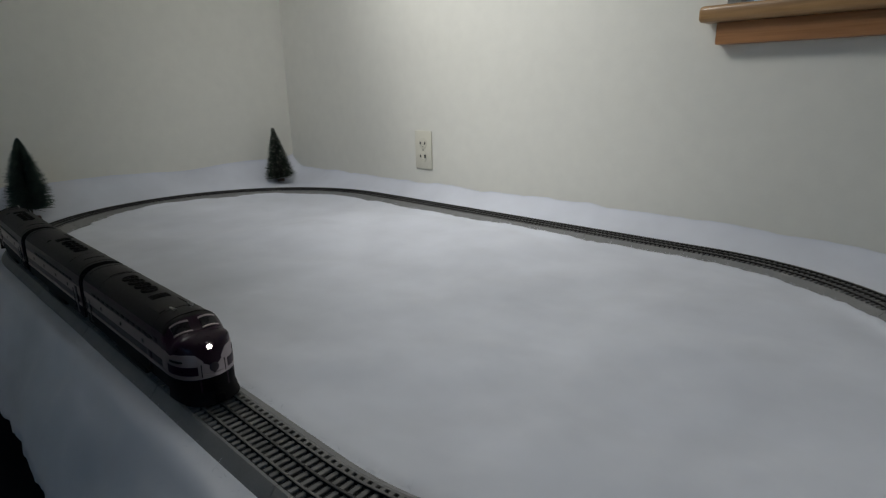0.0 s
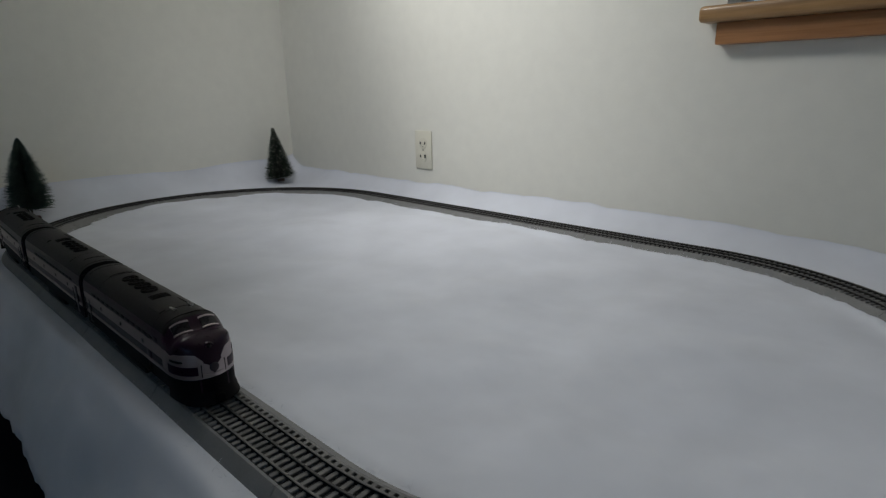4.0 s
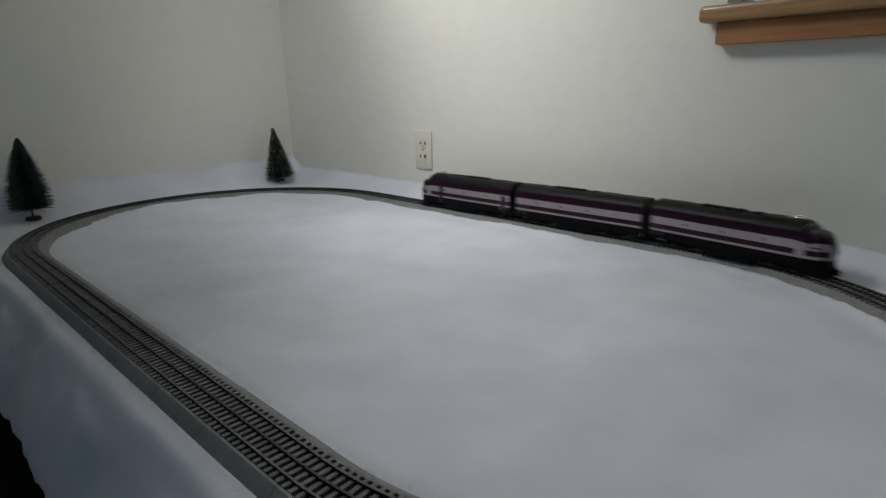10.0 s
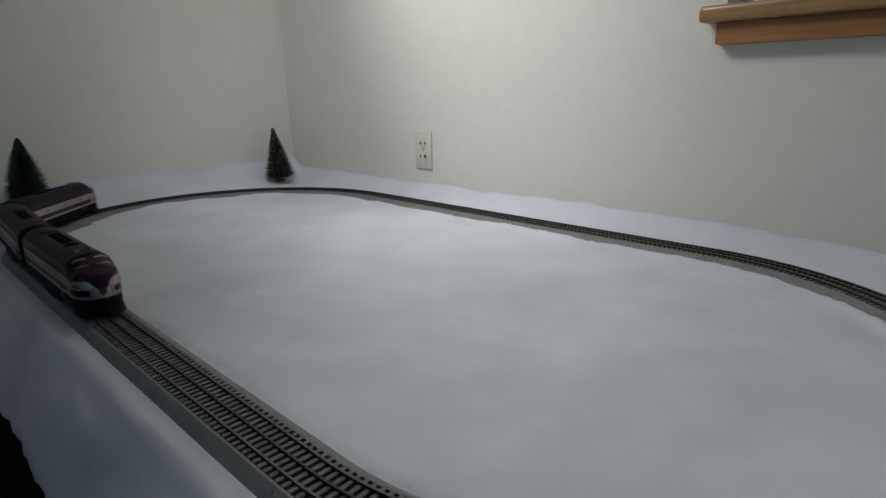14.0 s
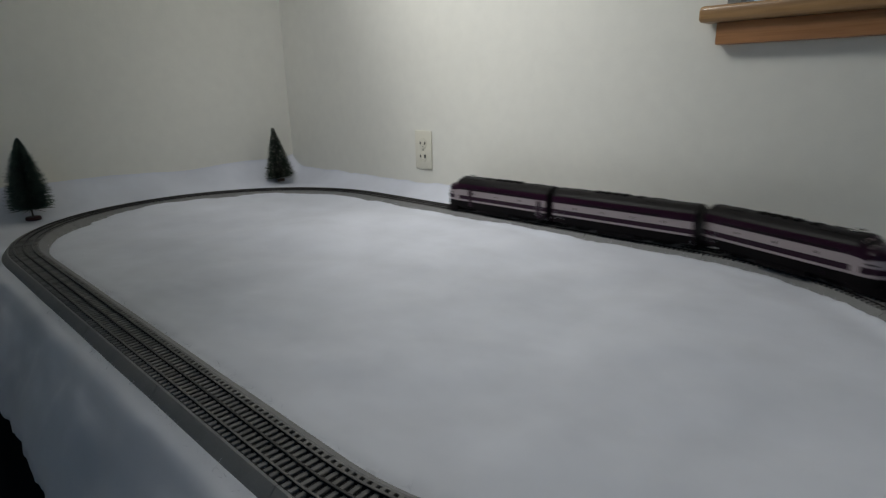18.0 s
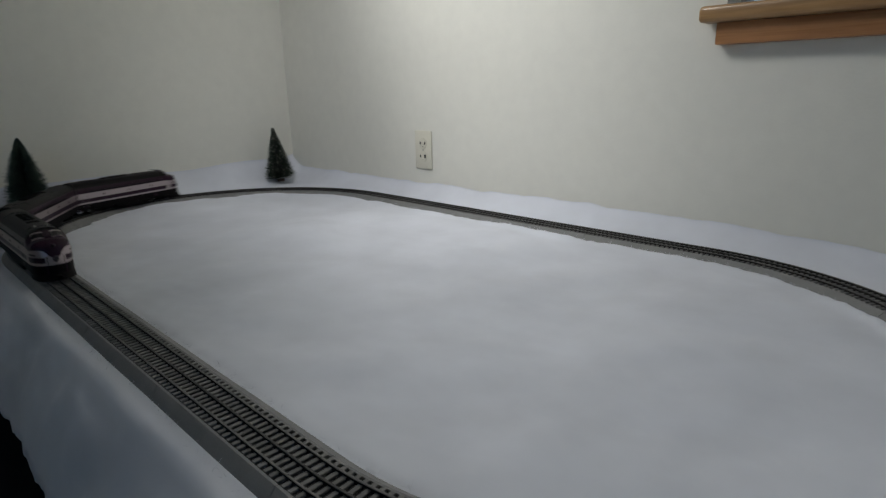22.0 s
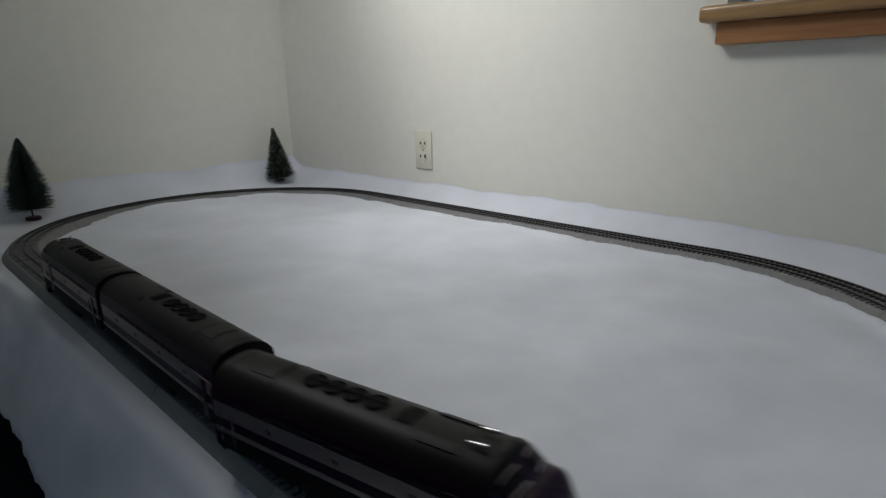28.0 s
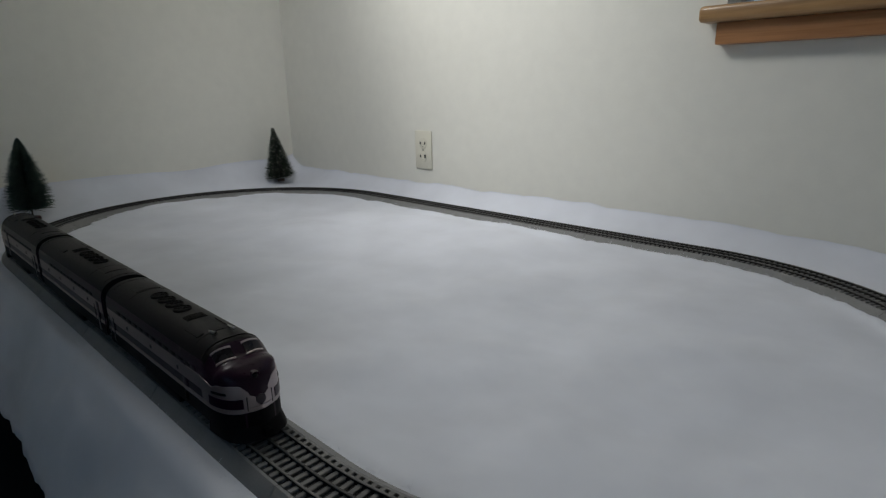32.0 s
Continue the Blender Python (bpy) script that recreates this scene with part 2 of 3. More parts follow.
def window():
    w = thing("window_1", "wood-trimmed window with a honey oak stool and apron", "window")
    w["kind"] = "structure"
    stool = box(WIN_X0 - 0.036, WIN_X1 + 0.032, WALL_N - 0.046, WALL_N - 0.001, WIN_Z0 - 0.027, WIN_Z0 + 0.003, 0.008, segments=3)
    box(WIN_X0 + 0.001, WIN_X1 - 0.001, WALL_N - 0.002, WALL_N + 0.085, WIN_Z0 - 0.027, WIN_Z0 + 0.0025, bm=stool)
    part("window_stool", stool, M_OAK_PALE, w, "honey oak window stool with a rounded front edge")
    part("apron", box(WIN_X0 - 0.007, WIN_X1 + 0.009, WALL_N - 0.027, WALL_N - 0.001, WIN_Z0 - 0.0675, WIN_Z0 - 0.0275, 0.003), M_OAK, w, "honey oak apron board under the stool")
    y0, y1 = WALL_N + 0.07, WALL_N + 0.115
    z0, z1 = WIN_Z0 + 0.003, WIN_Z1
    part("window_frame", box(WIN_X0, WIN_X0 + 0.012, y0, y1, z0, z1, 0.002), M_VINYL, w)
    part("window_frame", box(WIN_X1 - 0.012, WIN_X1, y0, y1, z0, z1, 0.002), M_VINYL, w)
    part("window_frame", box(WIN_X0 + 0.012, WIN_X1 - 0.012, y0, y1, z0, z0 + 0.010, 0.002), M_VINYL, w)
    part("window_frame", box(WIN_X0 + 0.012, WIN_X1 - 0.012, y0, y1, z1 - 0.04, z1, 0.002), M_VINYL, w)
    part("meeting_rail", box(WIN_X0 + 0.012, WIN_X1 - 0.012, y0 + 0.01, y1 - 0.01, 0.98, 1.02, 0.002), M_VINYL, w)
    for a, b in ((z0 + 0.010, 0.98), (1.02, z1 - 0.04)):
        pane = part("pane", box(WIN_X0 + 0.012, WIN_X1 - 0.012, y0 + 0.02, y0 + 0.024, a, b), M_GLASS, w)
        pane.visible_shadow = False


window()


# unseen window, added only to frame the fill light
def add_fill_window():
    w = thing("window_2", "unseen white framed window added to hold the fill light", "window")
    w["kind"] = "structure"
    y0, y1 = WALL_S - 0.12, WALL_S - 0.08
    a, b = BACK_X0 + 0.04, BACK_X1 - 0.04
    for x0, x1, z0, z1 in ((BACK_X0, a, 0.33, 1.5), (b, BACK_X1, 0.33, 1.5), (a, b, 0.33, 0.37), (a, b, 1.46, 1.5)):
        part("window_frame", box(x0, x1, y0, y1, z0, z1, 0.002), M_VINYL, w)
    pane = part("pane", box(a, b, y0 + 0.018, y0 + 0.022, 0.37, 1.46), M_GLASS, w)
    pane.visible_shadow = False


add_fill_window()


def socket_outlet(x, z):
    o = thing("wall_outlet", "ivory duplex wall outlet with a plastic cover plate", "outlet", m=pose(x, WALL_N, z))
    part("cover_plate", box(-0.035, 0.035, -0.0055, 0.0, -0.057, 0.057, 0.0025), M_PLATE, o)
    for s in (-1, 1):
        face = part("socket_face", cyl(0.0165, (0, -0.0052, s * 0.0195), (0, -0.0072, s * 0.0195), 28, bevel=0.0006), M_SOCKET, o)
        for dx, h in ((-0.0095, 0.0036), (0.0095, 0.0042 if s > 0 else 0.0055)):
            part("slot", box(dx - (0.0024 if dx < 0 or s > 0 else 0.0034), dx + (0.0024 if dx < 0 or s > 0 else 0.0034), -0.0078, -0.0068, s * 0.0195 - h + 0.001, s * 0.0195 + h + 0.001, 0.0004), M_SLOT, face)
        part("ground_hole", cyl(0.0012, (0.001, -0.0068, s * 0.0195 - 0.009), (0.001, -0.0074, s * 0.0195 - 0.009), 14), M_SLOT, face)
    part("screw", cyl(0.003, (0, -0.005, 0), (0, -0.0066, 0), 14, bevel=0.0004), M_SCREW, o)


socket_outlet(-0.375, 0.153)


# ---- table and snow ----
def table():
    t = thing("layout_table", "plywood layout table standing under the snow blanket", "table", m=pose(0, 0, FLOOR))
    top = -0.012 - FLOOR
    part("tabletop", box(WALL_W + 0.012, 1.16, BROW, WALL_N - 0.012, top - 0.019, top, 0.002), M_PLY, t)
    for x in (WALL_W + 0.07, 1.10):
        for y in (BROW + 0.05, WALL_N - 0.07):
            part("leg", box(x - 0.03, x + 0.03, y - 0.03, y + 0.03, 0.0, top - 0.0195, 0.003), M_PLY, t)
    part("rail", box(WALL_W + 0.11, 1.06, BROW + 0.04, BROW + 0.06, top - 0.11, top - 0.0195, 0.002), M_PLY, t)
    part("rail", box(WALL_W + 0.11, 1.06, WALL_N - 0.075, WALL_N - 0.055, top - 0.11, top - 0.0195, 0.002), M_PLY, t)


table()


def track_distance(x, y):
    """Signed distance from the middle of the track, positive outside the oval."""
    dx = max(-HALF - x, x - EAST, 0.0)
    return math.hypot(dx, y) - R


def step(a, b, x):
    t = min(1.0, max(0.0, (x - a) / (b - a)))
    return t * t * (3 - 2 * t)


def bank(u):
    """A drift that curls up to lie flat against the wall at u = 0."""
    v = 1.0 - min(1.0, max(0.0, u))
    return 0.45 * v * v * (3 - 2 * v) + 0.55 * (1 - math.sqrt(max(0.0, 1 - v * v)))


def snow_height(x, y):
    d = track_distance(x, y)
    ad = abs(d)
    soft = step(0.05, 0.16, -d)
    z = 0.0035 + soft * 0.013 * fold(x, y, 5.3, 2.6) + 0.0035 * fold(x, y, 0.3, 4.0) + soft * (0.0100 * fold(x, y, 6.3, 7.0) + 0.0020 * fold(x, y, 3.9, 15.0)) + 0.0013 * fold(x, y, 1.7, 13.0) + 0.0005 * fold(x, y, 4.1, 38.0)
    # pushed up in tufts against the roadbed, more on the inside
    lip = 0.0054 + 0.0036 * fold(x, y, 7.7, 9.0) + 0.0018 * fold(x, y, 2.2, 34.0) + 0.0015 * fold(x, y, 9.2, 75.0)
    z += lip * math.exp(-((ad - 0.044) / 0.015) ** 2) * ((1.0 if y > -0.2 else 0.5) if d < 0 else ((0.55 - 0.50 * step(0.35, 0.60, x)) if y > -0.3 else 0.2))
    if ad < 0.042:
        z = min(z, 0.012) * step(0.022, 0.038, ad) - 0.006 * (1 - step(0.018, 0.030, ad))
    if d < 0 and y < -0.25:
        z -= 0.0050 * math.exp(-((ad - 0.044) / 0.012) ** 2)
    if d > 0 and y < -0.3:
        z = z * step(0.05, 0.085, ad) + 0.0030 * (1 - step(0.05, 0.085, ad))
    # banked up against the walls
    north = 0.056 + 0.010 * fold(x, 0.0, 3.1, 3.0) + 0.006 * fold(x, 0.0, 5.0, 9.0) + 0.003 * fold(x, 0.0, 5.0, 23.0) - 0.022 * step(0.55, 0.95, x)
    west = 0.088 + 0.010 * fold(0.0, y, 6.2, 4.0)
    bn, bw = north * bank((WALL_N - y) / 0.080), west * bank((x - WALL_W) / 0.115)
    z += (bn ** 2.5 + bw ** 2.5) ** 0.4
    # sinks away over the front of the table
    fall = max(0.0, BROW - y)
    z -= (0.7 * fall + 12.0 * fall * fall) * step(0.0, 0.030, fall)
    z += step(-0.004, 0.06, fall) * (1 - 0.75 * step(0.055, 0.095, fall)) * (0.040 * fold(x, y * 2.0, 12.3, 6.0) + 0.020 * fold(x, y * 2.2, 14.1, 12.0) + 0.006 * fold(x, y * 2.2, 15.1, 26.0))
    return z


def snow_blanket():
    bm = bmesh.new()
    nx, ny = 520, 280
    x0, x1, y0, y1 = WALL_W + 0.001, 1.18, FRONT, WALL_N - 0.001
    rows = []
    close = (0.008, 0.0055, 0.0038, 0.0025, 0.0015, 0.0008, 0.0004, 0.0)
    ys = [y0 + (y1 - y0 - 0.012) * j / ny for j in range(ny + 1)] + [y1 - c for c in close]
    xs = [x0 + c for c in close[::-1]] + [x0 + 0.012 + (x1 - x0 - 0.012) * i / nx for i in range(nx + 1)]
    nx = len(xs) - 1
    for j, y in enumerate(ys):
        row = []
        for x in xs:
            yy = y
            if j < 11:
                w = 1 - j / 11
                yy = y + w * (0.004 * step(-0.15, 0.15, x) + 0.008 * fold(x, 0.0, 9.0, 5.0) + 0.004 * fold(x, 0.0, 8.0, 22.0) + 0.002 * fold(x, 0.0, 8.5, 60.0))
            row.append(bm.verts.new((x, yy, snow_height(x, yy))))
        rows.append(row)
    for a, b in zip(rows, rows[1:]):
        for i in range(nx):
            bm.faces.new((a[i], a[i + 1], b[i + 1], b[i]))
    # hem below the front edge
    hem = [bm.verts.new((v.co.x, v.co.y + 0.010, v.co.z - 0.012)) for v in rows[0]]
    for i in range(nx):
        bm.faces.new((rows[0][i], rows[0][i + 1], hem[i + 1], hem[i]))
    ob = mesh_object("snow_blanket", bm, M_SNOW, soft=True)
    tagged(ob, "fluffy white polyester snow blanket covering the layout table", "snow blanket")


snow_blanket()


# ---- track ----
TIE_PITCH = 0.01
BED = ((-0.0430, -0.0118), (-0.0420, 0.0005), (-0.0308, 0.0140), (-0.0292, 0.0156), (-0.0264, 0.0156), (-0.0262, 0.0138), (0.0262, 0.0138), (0.0264, 0.0156), (0.0292, 0.0156), (0.0310, 0.0141), (0.0450, 0.0028), (0.0458, -0.0118))


def sweep(points, stations):
    """Draws a cross-section of (across, up) along stations (x, y, heading)."""
    bm = bmesh.new()
    rings = []
    for x, y, h in stations:
        c, s = math.cos(h), math.sin(h)
        rings.append([bm.verts.new((x - s * a, y + c * a, z)) for a, z in points])
    n = len(points)
    for a, b in zip(rings, rings[1:]):
        for i in range(n):
            bm.faces.new((a[i], a[(i + 1) % n], b[(i + 1) % n], b[i]))
    bm.faces.new(rings[0][::-1])
    bm.faces.new(rings[-1])
    return bm


def rail_profile(off, top=RAIL_TOP):
    return [(off - 0.0016, 0.0150), (off - 0.0016, 0.0158), (off - 0.0006, 0.0165), (off - 0.0006, top - 0.0018), (off - 0.0014, top - 0.0013), (off - 0.0014, top - 0.0004), (off - 0.0010, top),
            (off + 0.0010, top), (off + 0.0014, top - 0.0004), (off + 0.0014, top - 0.0013), (off + 0.0006, top - 0.0018), (off + 0.0006, 0.0165), (off + 0.0016, 0.0158), (off + 0.0016, 0.0150)]


def tie_mesh():
    me = bpy.data.meshes.new("tie")
    bm = box(-0.0027, 0.0027, -0.0263, 0.0263, 0.0130, 0.0166)
    bmesh.ops.bevel(bm, geom=[e for e in bm.edges if e.verts[0].co.z > 0.016 and e.verts[1].co.z > 0.016], offset=0.0006, segments=1, affect="EDGES")
    bm.to_mesh(me)
    bm.free()
    me.materials.append(M_TIE)
    return me


TIE = tie_mesh()


def track_section(stations, length, place, curved):
    sec = thing("curved_track_section" if curved else "straight_track_section",
                ("curved" if curved else "straight") + " grey plastic roadbed track section with three rails", "toy track", "oval of track sections")
    cut = [(s[0], s[1], s[2]) for s in stations]
    part("roadbed", sweep(BED, cut), M_ROADBED, sec)
    # strip with the gaps' shade put into its colour
    part("gap_shade_strip", sweep(((-0.0261, 0.0130), (-0.0261, 0.0141), (0.0261, 0.0141), (0.0261, 0.0130)), cut), M_GAP_SHADE, sec, "near-black strip that paints the shade between the ties")
    for off, mat in ((-0.0172, M_RAIL), (0.0, M_RAIL_MID), (0.0172, M_RAIL)):
        part("rail", sweep(rail_profile(off), cut), mat, sec)
    n = round(length / TIE_PITCH)
    for i in range(n):
        x, y, h = place((i + 0.5) / n)
        tie = new("tie", TIE)
        tie.parent = sec
        tie.matrix_basis = Matrix.Translation((x, y, 0)) @ Matrix.Rotation(h, 4, "Z")
    return sec


SEG = (HALF + EAST) / 4
straight = track_section([(0.0004, 0, 0), (SEG - 0.0004, 0, 0)], SEG, lambda u: (u * SEG, 0, 0), False)
ARC = math.pi / 4


def on_arc(u):
    return (R * math.sin(u * ARC), R - R * math.cos(u * ARC), u * ARC)


curve = track_section([on_arc(0.001 + 0.998 * i / 16) for i in range(17)], R * ARC, on_arc, True)
first = True
for i in range(4):
    m = Matrix.Translation((-HALF + i * SEG, -R, 0))
    if first:
        straight.matrix_basis, first = m, False
    else:
        copy_thing(straight, m)
    copy_thing(straight, Matrix.Translation((EAST - i * SEG, R, 0)) @ Matrix.Rotation(math.pi, 4, "Z"))
first = True
for i in range(4):
    a = i * ARC
    m = Matrix.Translation((EAST + R * math.sin(a), -R * math.cos(a), 0)) @ Matrix.Rotation(a, 4, "Z")
    if first:
        curve.matrix_basis, first = m, False
    else:
        copy_thing(curve, m)
    copy_thing(curve, Matrix.Translation((-HALF - R * math.sin(a), R * math.cos(a), 0)) @ Matrix.Rotation(a + math.pi, 4, "Z"))


def snow_tuft(x, y, z, size, seed):
    """A stray pinch of batting fibre."""
    bm = bmesh.new()
    bmesh.ops.create_icosphere(bm, subdivisions=2, radius=size)
    for v in bm.verts:
        n = noise.noise(v.co * 400 + Vector((seed, 0, 0)))
        v.co *= 1 + 0.6 * n
        v.co.z = v.co.z * 0.45
    ob = mesh_object("snow_tuft", bm, M_SNOW, soft=True)
    ob.location = (x, y, z)
    tagged(ob, "small loose tuft of white snow batting on the roadbed", "snow tuft", "loose snow tufts")


for i, (x, y, z, size) in enumerate(((0.270, -0.4965, 0.0025, 0.0028), (0.205, -0.4975, 0.0015, 0.0022), (0.610, -0.4080, 0.0040, 0.0030), (0.655, -0.3900, 0.0035, 0.0026))):
    snow_tuft(x, y, z, size, i * 7.3)


def snow_fibres():
    """Loose fibres that stand out of the batting where it meets the track."""
    rnd = random.Random(21)
    verts, faces = [], []

    def fibre(p, d, length, r):
        bend_to = Vector((rnd.uniform(-1, 1), rnd.uniform(-1, 1), rnd.uniform(-0.9, 0.3)))
        across = d.cross(Vector((rnd.uniform(-1, 1), rnd.uniform(-1, 1), rnd.uniform(-1, 1)))).normalized()
        other = d.cross(across).normalized()
        b = len(verts)
        for k in range(5):
            u = k / 4
            c = p + d * (length * u) + bend_to * (length * 0.45 * u * u)
            q = r * (1 - 0.7 * u)
            verts.extend([tuple(c + across * q), tuple(c - across * (q * 0.5) + other * (q * 0.87)), tuple(c - across * (q * 0.5) - other * (q * 0.87))])
        for k in range(4):
            for i in range(3):
                a, n = b + 3 * k + i, b + 3 * k + (i + 1) % 3
                faces.append((a, n, n + 3, a + 3))

    for i in range(3400):
        s, run = rnd.uniform(0, 2 * (HALF + EAST) + 2 * math.pi * R), HALF + EAST
        side = -1 if rnd.random() < 0.7 else 1
        off = side * rnd.uniform(0.0425, 0.052)
        # once round the oval, from the right end of the near straight
        if s < run:
            c, n = Vector((EAST - s, -R, 0)), Vector((0, -1, 0))
        elif s < run + math.pi * R:
            a = -math.pi / 2 - (s - run) / R
            n = Vector((math.cos(a), math.sin(a), 0))
            c = Vector((-HALF, 0, 0)) + n * R
        elif s < 2 * run + math.pi * R:
            c, n = Vector((-HALF + s - run - math.pi * R, R, 0)), Vector((0, 1, 0))
        else:
            a = math.pi / 2 - (s - 2 * run - math.pi * R) / R
            n = Vector((math.cos(a), math.sin(a), 0))
            c = Vector((EAST, 0, 0)) + n * R
        p = c + n * off
        p.z = snow_height(p.x, p.y) - 0.001
        d = (n * (-side) * rnd.uniform(-0.3, 0.9) + n.cross(Vector((0, 0, 1))) * rnd.uniform(-1, 1) + Vector((0, 0, rnd.uniform(0.15, 0.7)))).normalized()
        fibre(p, d, rnd.uniform(0.004, 0.012), rnd.uniform(0.00012, 0.00028))
    me = bpy.data.meshes.new("snow_fibres")
    me.from_pydata(verts, [], faces)
    me.materials.append(M_SNOW)
    tagged(new("snow_fibres", me), "loose white fibres standing out of the snow batting", "snow fibre", kind="stuff")


snow_fibres()


# ---- bottle-brush trees ----
def brush_tree(label, m, height, radius, base_h, mat, base_mat, base_r, frost, seed, blunt):
    rnd = random.Random(seed)
    t = thing("bottle_brush_tree", label, "toy tree", "trees beside the track", m)
    part("base", lathe([(base_r * 0.96, 0.0), (base_r, 0.002), (base_r, 0.007), (base_r * 0.9, 0.009), (0.004, 0.0092)], 24), base_mat, t, "round wooden base")
    part("trunk", cyl(0.0022, (0, 0, 0.008), (0, 0, height - 0.004), 8, r2=0.0012), M_WIRE, t)
    verts, faces, fv, ff = [], [], [], []
    count = 5200
    for i in range(count):
        u = i / count
        z = base_h + (height - base_h) * u
        a = i * 2.39996 + rnd.uniform(-0.3, 0.3)
        r = radius * (1 - u ** blunt) ** 1.0 * rnd.uniform(0.72, 1.06) * (1 + 0.10 * math.sin(u * 95)) + 0.004
        droop = rnd.uniform(-0.10, 0.35) * r
        c, s = math.cos(a), math.sin(a)
        wdt = rnd.uniform(0.0007, 0.0013)
        tip = (r * c, r * s, z + droop)
        b = len(verts)
        tw = rnd.uniform(0.3, 0.7)
        verts += [(-s * wdt, c * wdt, z), (s * wdt, -c * wdt, z),
                  (tip[0] + s * wdt * tw, tip[1] - c * wdt * tw, tip[2]), (tip[0] - s * wdt * tw, tip[1] + c * wdt * tw, tip[2]),
                  (tip[0] * 0.5, tip[1] * 0.5, (z + tip[2]) / 2 + wdt * 1.5)]
        faces += [(b, b + 1, b + 4), (b + 1, b + 2, b + 4), (b + 2, b + 3, b + 4), (b + 3, b, b + 4), (b, b + 3, b + 2, b + 1)]
        if rnd.random() < frost:
            q = rnd.uniform(0.80, 1.02)
            p = Vector((tip[0] * q, tip[1] * q, z + droop * q + 0.001))
            k = rnd.uniform(0.0010, 0.0036)
            b = len(fv)
            fv += [tuple(p + Vector(o) * k) for o in ((1, 0, -0.4), (-0.5, 0.87, -0.4), (-0.5, -0.87, -0.4), (0, 0, 0.7))]
            ff += [(b, b + 1, b + 3), (b + 1, b + 2, b + 3), (b + 2, b, b + 3), (b + 2, b + 1, b)]
    for name, vs, fs, mt in (("crown", verts, faces, mat), ("frost", fv, ff, M_FROST)):
        if not vs:
            continue
        me = bpy.data.meshes.new(name)
        me.from_pydata(vs, [], fs)
        me.materials.append(mt)
        ob = tagged(new(name, me), kind="stuff")
        ob.parent = t
    return t


brush_tree("dark green bottle-brush tree on a dark red base", pose(-1.010, -0.345, 0.004, 0, 0, 0), 0.222, 0.054, 0.030, M_NEEDLE, M_RED, 0.019, 0.0, 3, 1.75)
brush_tree("small frosted bottle-brush tree leaning in the corner", pose(-1.020, 0.436, 0.012, 0, -5, 20), 0.192, 0.052, 0.014, M_NEEDLE_PALE, M_BARK, 0.014, 0.09, 8, 1.15)


# ---- locomotives; x forward, z = 0 at the top of the rails ----
WID = 0.0325
ZB = 0.014
HIGH = 0.0875
REAR = -0.160


def half_width(x, cab):
    if not cab or x < 0.114:
        return WID
    t = min(1.0, (x - 0.114) / 0.049)
    return WID * max(0.0, 1 - t ** 2.85) ** (1 / 2.3)


def roof_line(x, cab):
    if not cab or x < 0.116:
        return HIGH
    if x < 0.135:
        return HIGH + (0.0728 - HIGH) * step(0.1155, 0.1355, x) ** 0.9
    t = (x - 0.135) / 0.028
    return 0.0728 - 0.003 * min(1.0, t) - 0.0085 * min(1.0, t) ** 3.0


def shoulder(x, cab):
    t = step(0.116, 0.156, x) if cab else 0.0
    return roof_line(x, cab) - (0.026 * (1 - t) + 0.009 * t)


def lean(x, z):
    """The front of the nose leans back above its band."""
    return -0.30 * step(0.135, 0.162, x) * max(0.0, z - 0.044)


def bend(x, cab):
    return 2.3 + (0.8 * step(0.117, 0.147, x) if cab else 0.0)


def surf(x, y, cab):
    """Height of the roof, windscreen or nose top above the point x, y."""
    w, h, zs = half_width(x, cab), roof_line(x, cab), shoulder(x, cab)
    q = min(1.0, abs(y) / max(w, 1e-5))
    n = bend(x, cab)
    return zs + (h - zs) * max(0.0, 1 - q ** n) ** (1 / n)


def stations(cab):
    if not cab:
        return [REAR + 0.320 * i / 10 for i in range(11)]
    xs = [REAR + (0.110 - REAR) * i / 9 for i in range(10)] + [0.112, 0.114, 0.116, 0.118, 0.120]
    xs += [0.1225, 0.125, 0.1275, 0.130, 0.1325, 0.135]
    xs += [0.163 - 0.028 * math.cos(math.pi / 2 * i / 14) for i in range(1, 14)] + [0.16295]
    return xs


def ring_at(x, cab):
    w, zs, h = half_width(x, cab), shoulder(x, cab), roof_line(x, cab)
    side = [(w, ZB + (zs - ZB) * i / 5) for i in range(5)]
    arc, n = [], bend(x, cab)
    for i in range(13):
        a = math.pi / 2 * i / 12
        arc.append((w * max(0.0, math.cos(a)) ** (2 / n), zs + (h - zs) * math.sin(a) ** (2 / n)))
    half = side + arc
    return half + [(-y, z) for y, z in half[-2::-1]]


def loft(xs, cab, lo, hi, ends=True, off=0.0):
    """Skin of the body between two places on its cross-section (0 to 34)."""
    bm = bmesh.new()
    rows = [[bm.verts.new((x + (lean(x, z) if cab else 0.0), y * (1 + off / WID), z + off * (z > 0.06))) for y, z in ring_at(x, cab)[lo:hi + 1]] for x in xs]
    for a, b in zip(rows, rows[1:]):
        for i in range(hi - lo):
            bm.faces.new((a[i], a[i + 1], b[i + 1], b[i]))
    if ends:
        bm.faces.new(rows[0])
        bm.faces.new(rows[-1][::-1])
    bmesh.ops.remove_doubles(bm, verts=bm.verts[:], dist=0.00002)
    return bm


def plan_point(x, side, cab, off):
    e = 0.0004
    w0, w1 = half_width(x - e, cab), half_width(min(x + e, 0.16299), cab)
    n = Vector((-(w1 - w0), (min(x + e, 0.16299) - x + e))).normalized()
    return x + n.x * off, side * (half_width(x, cab) + n.y * off)


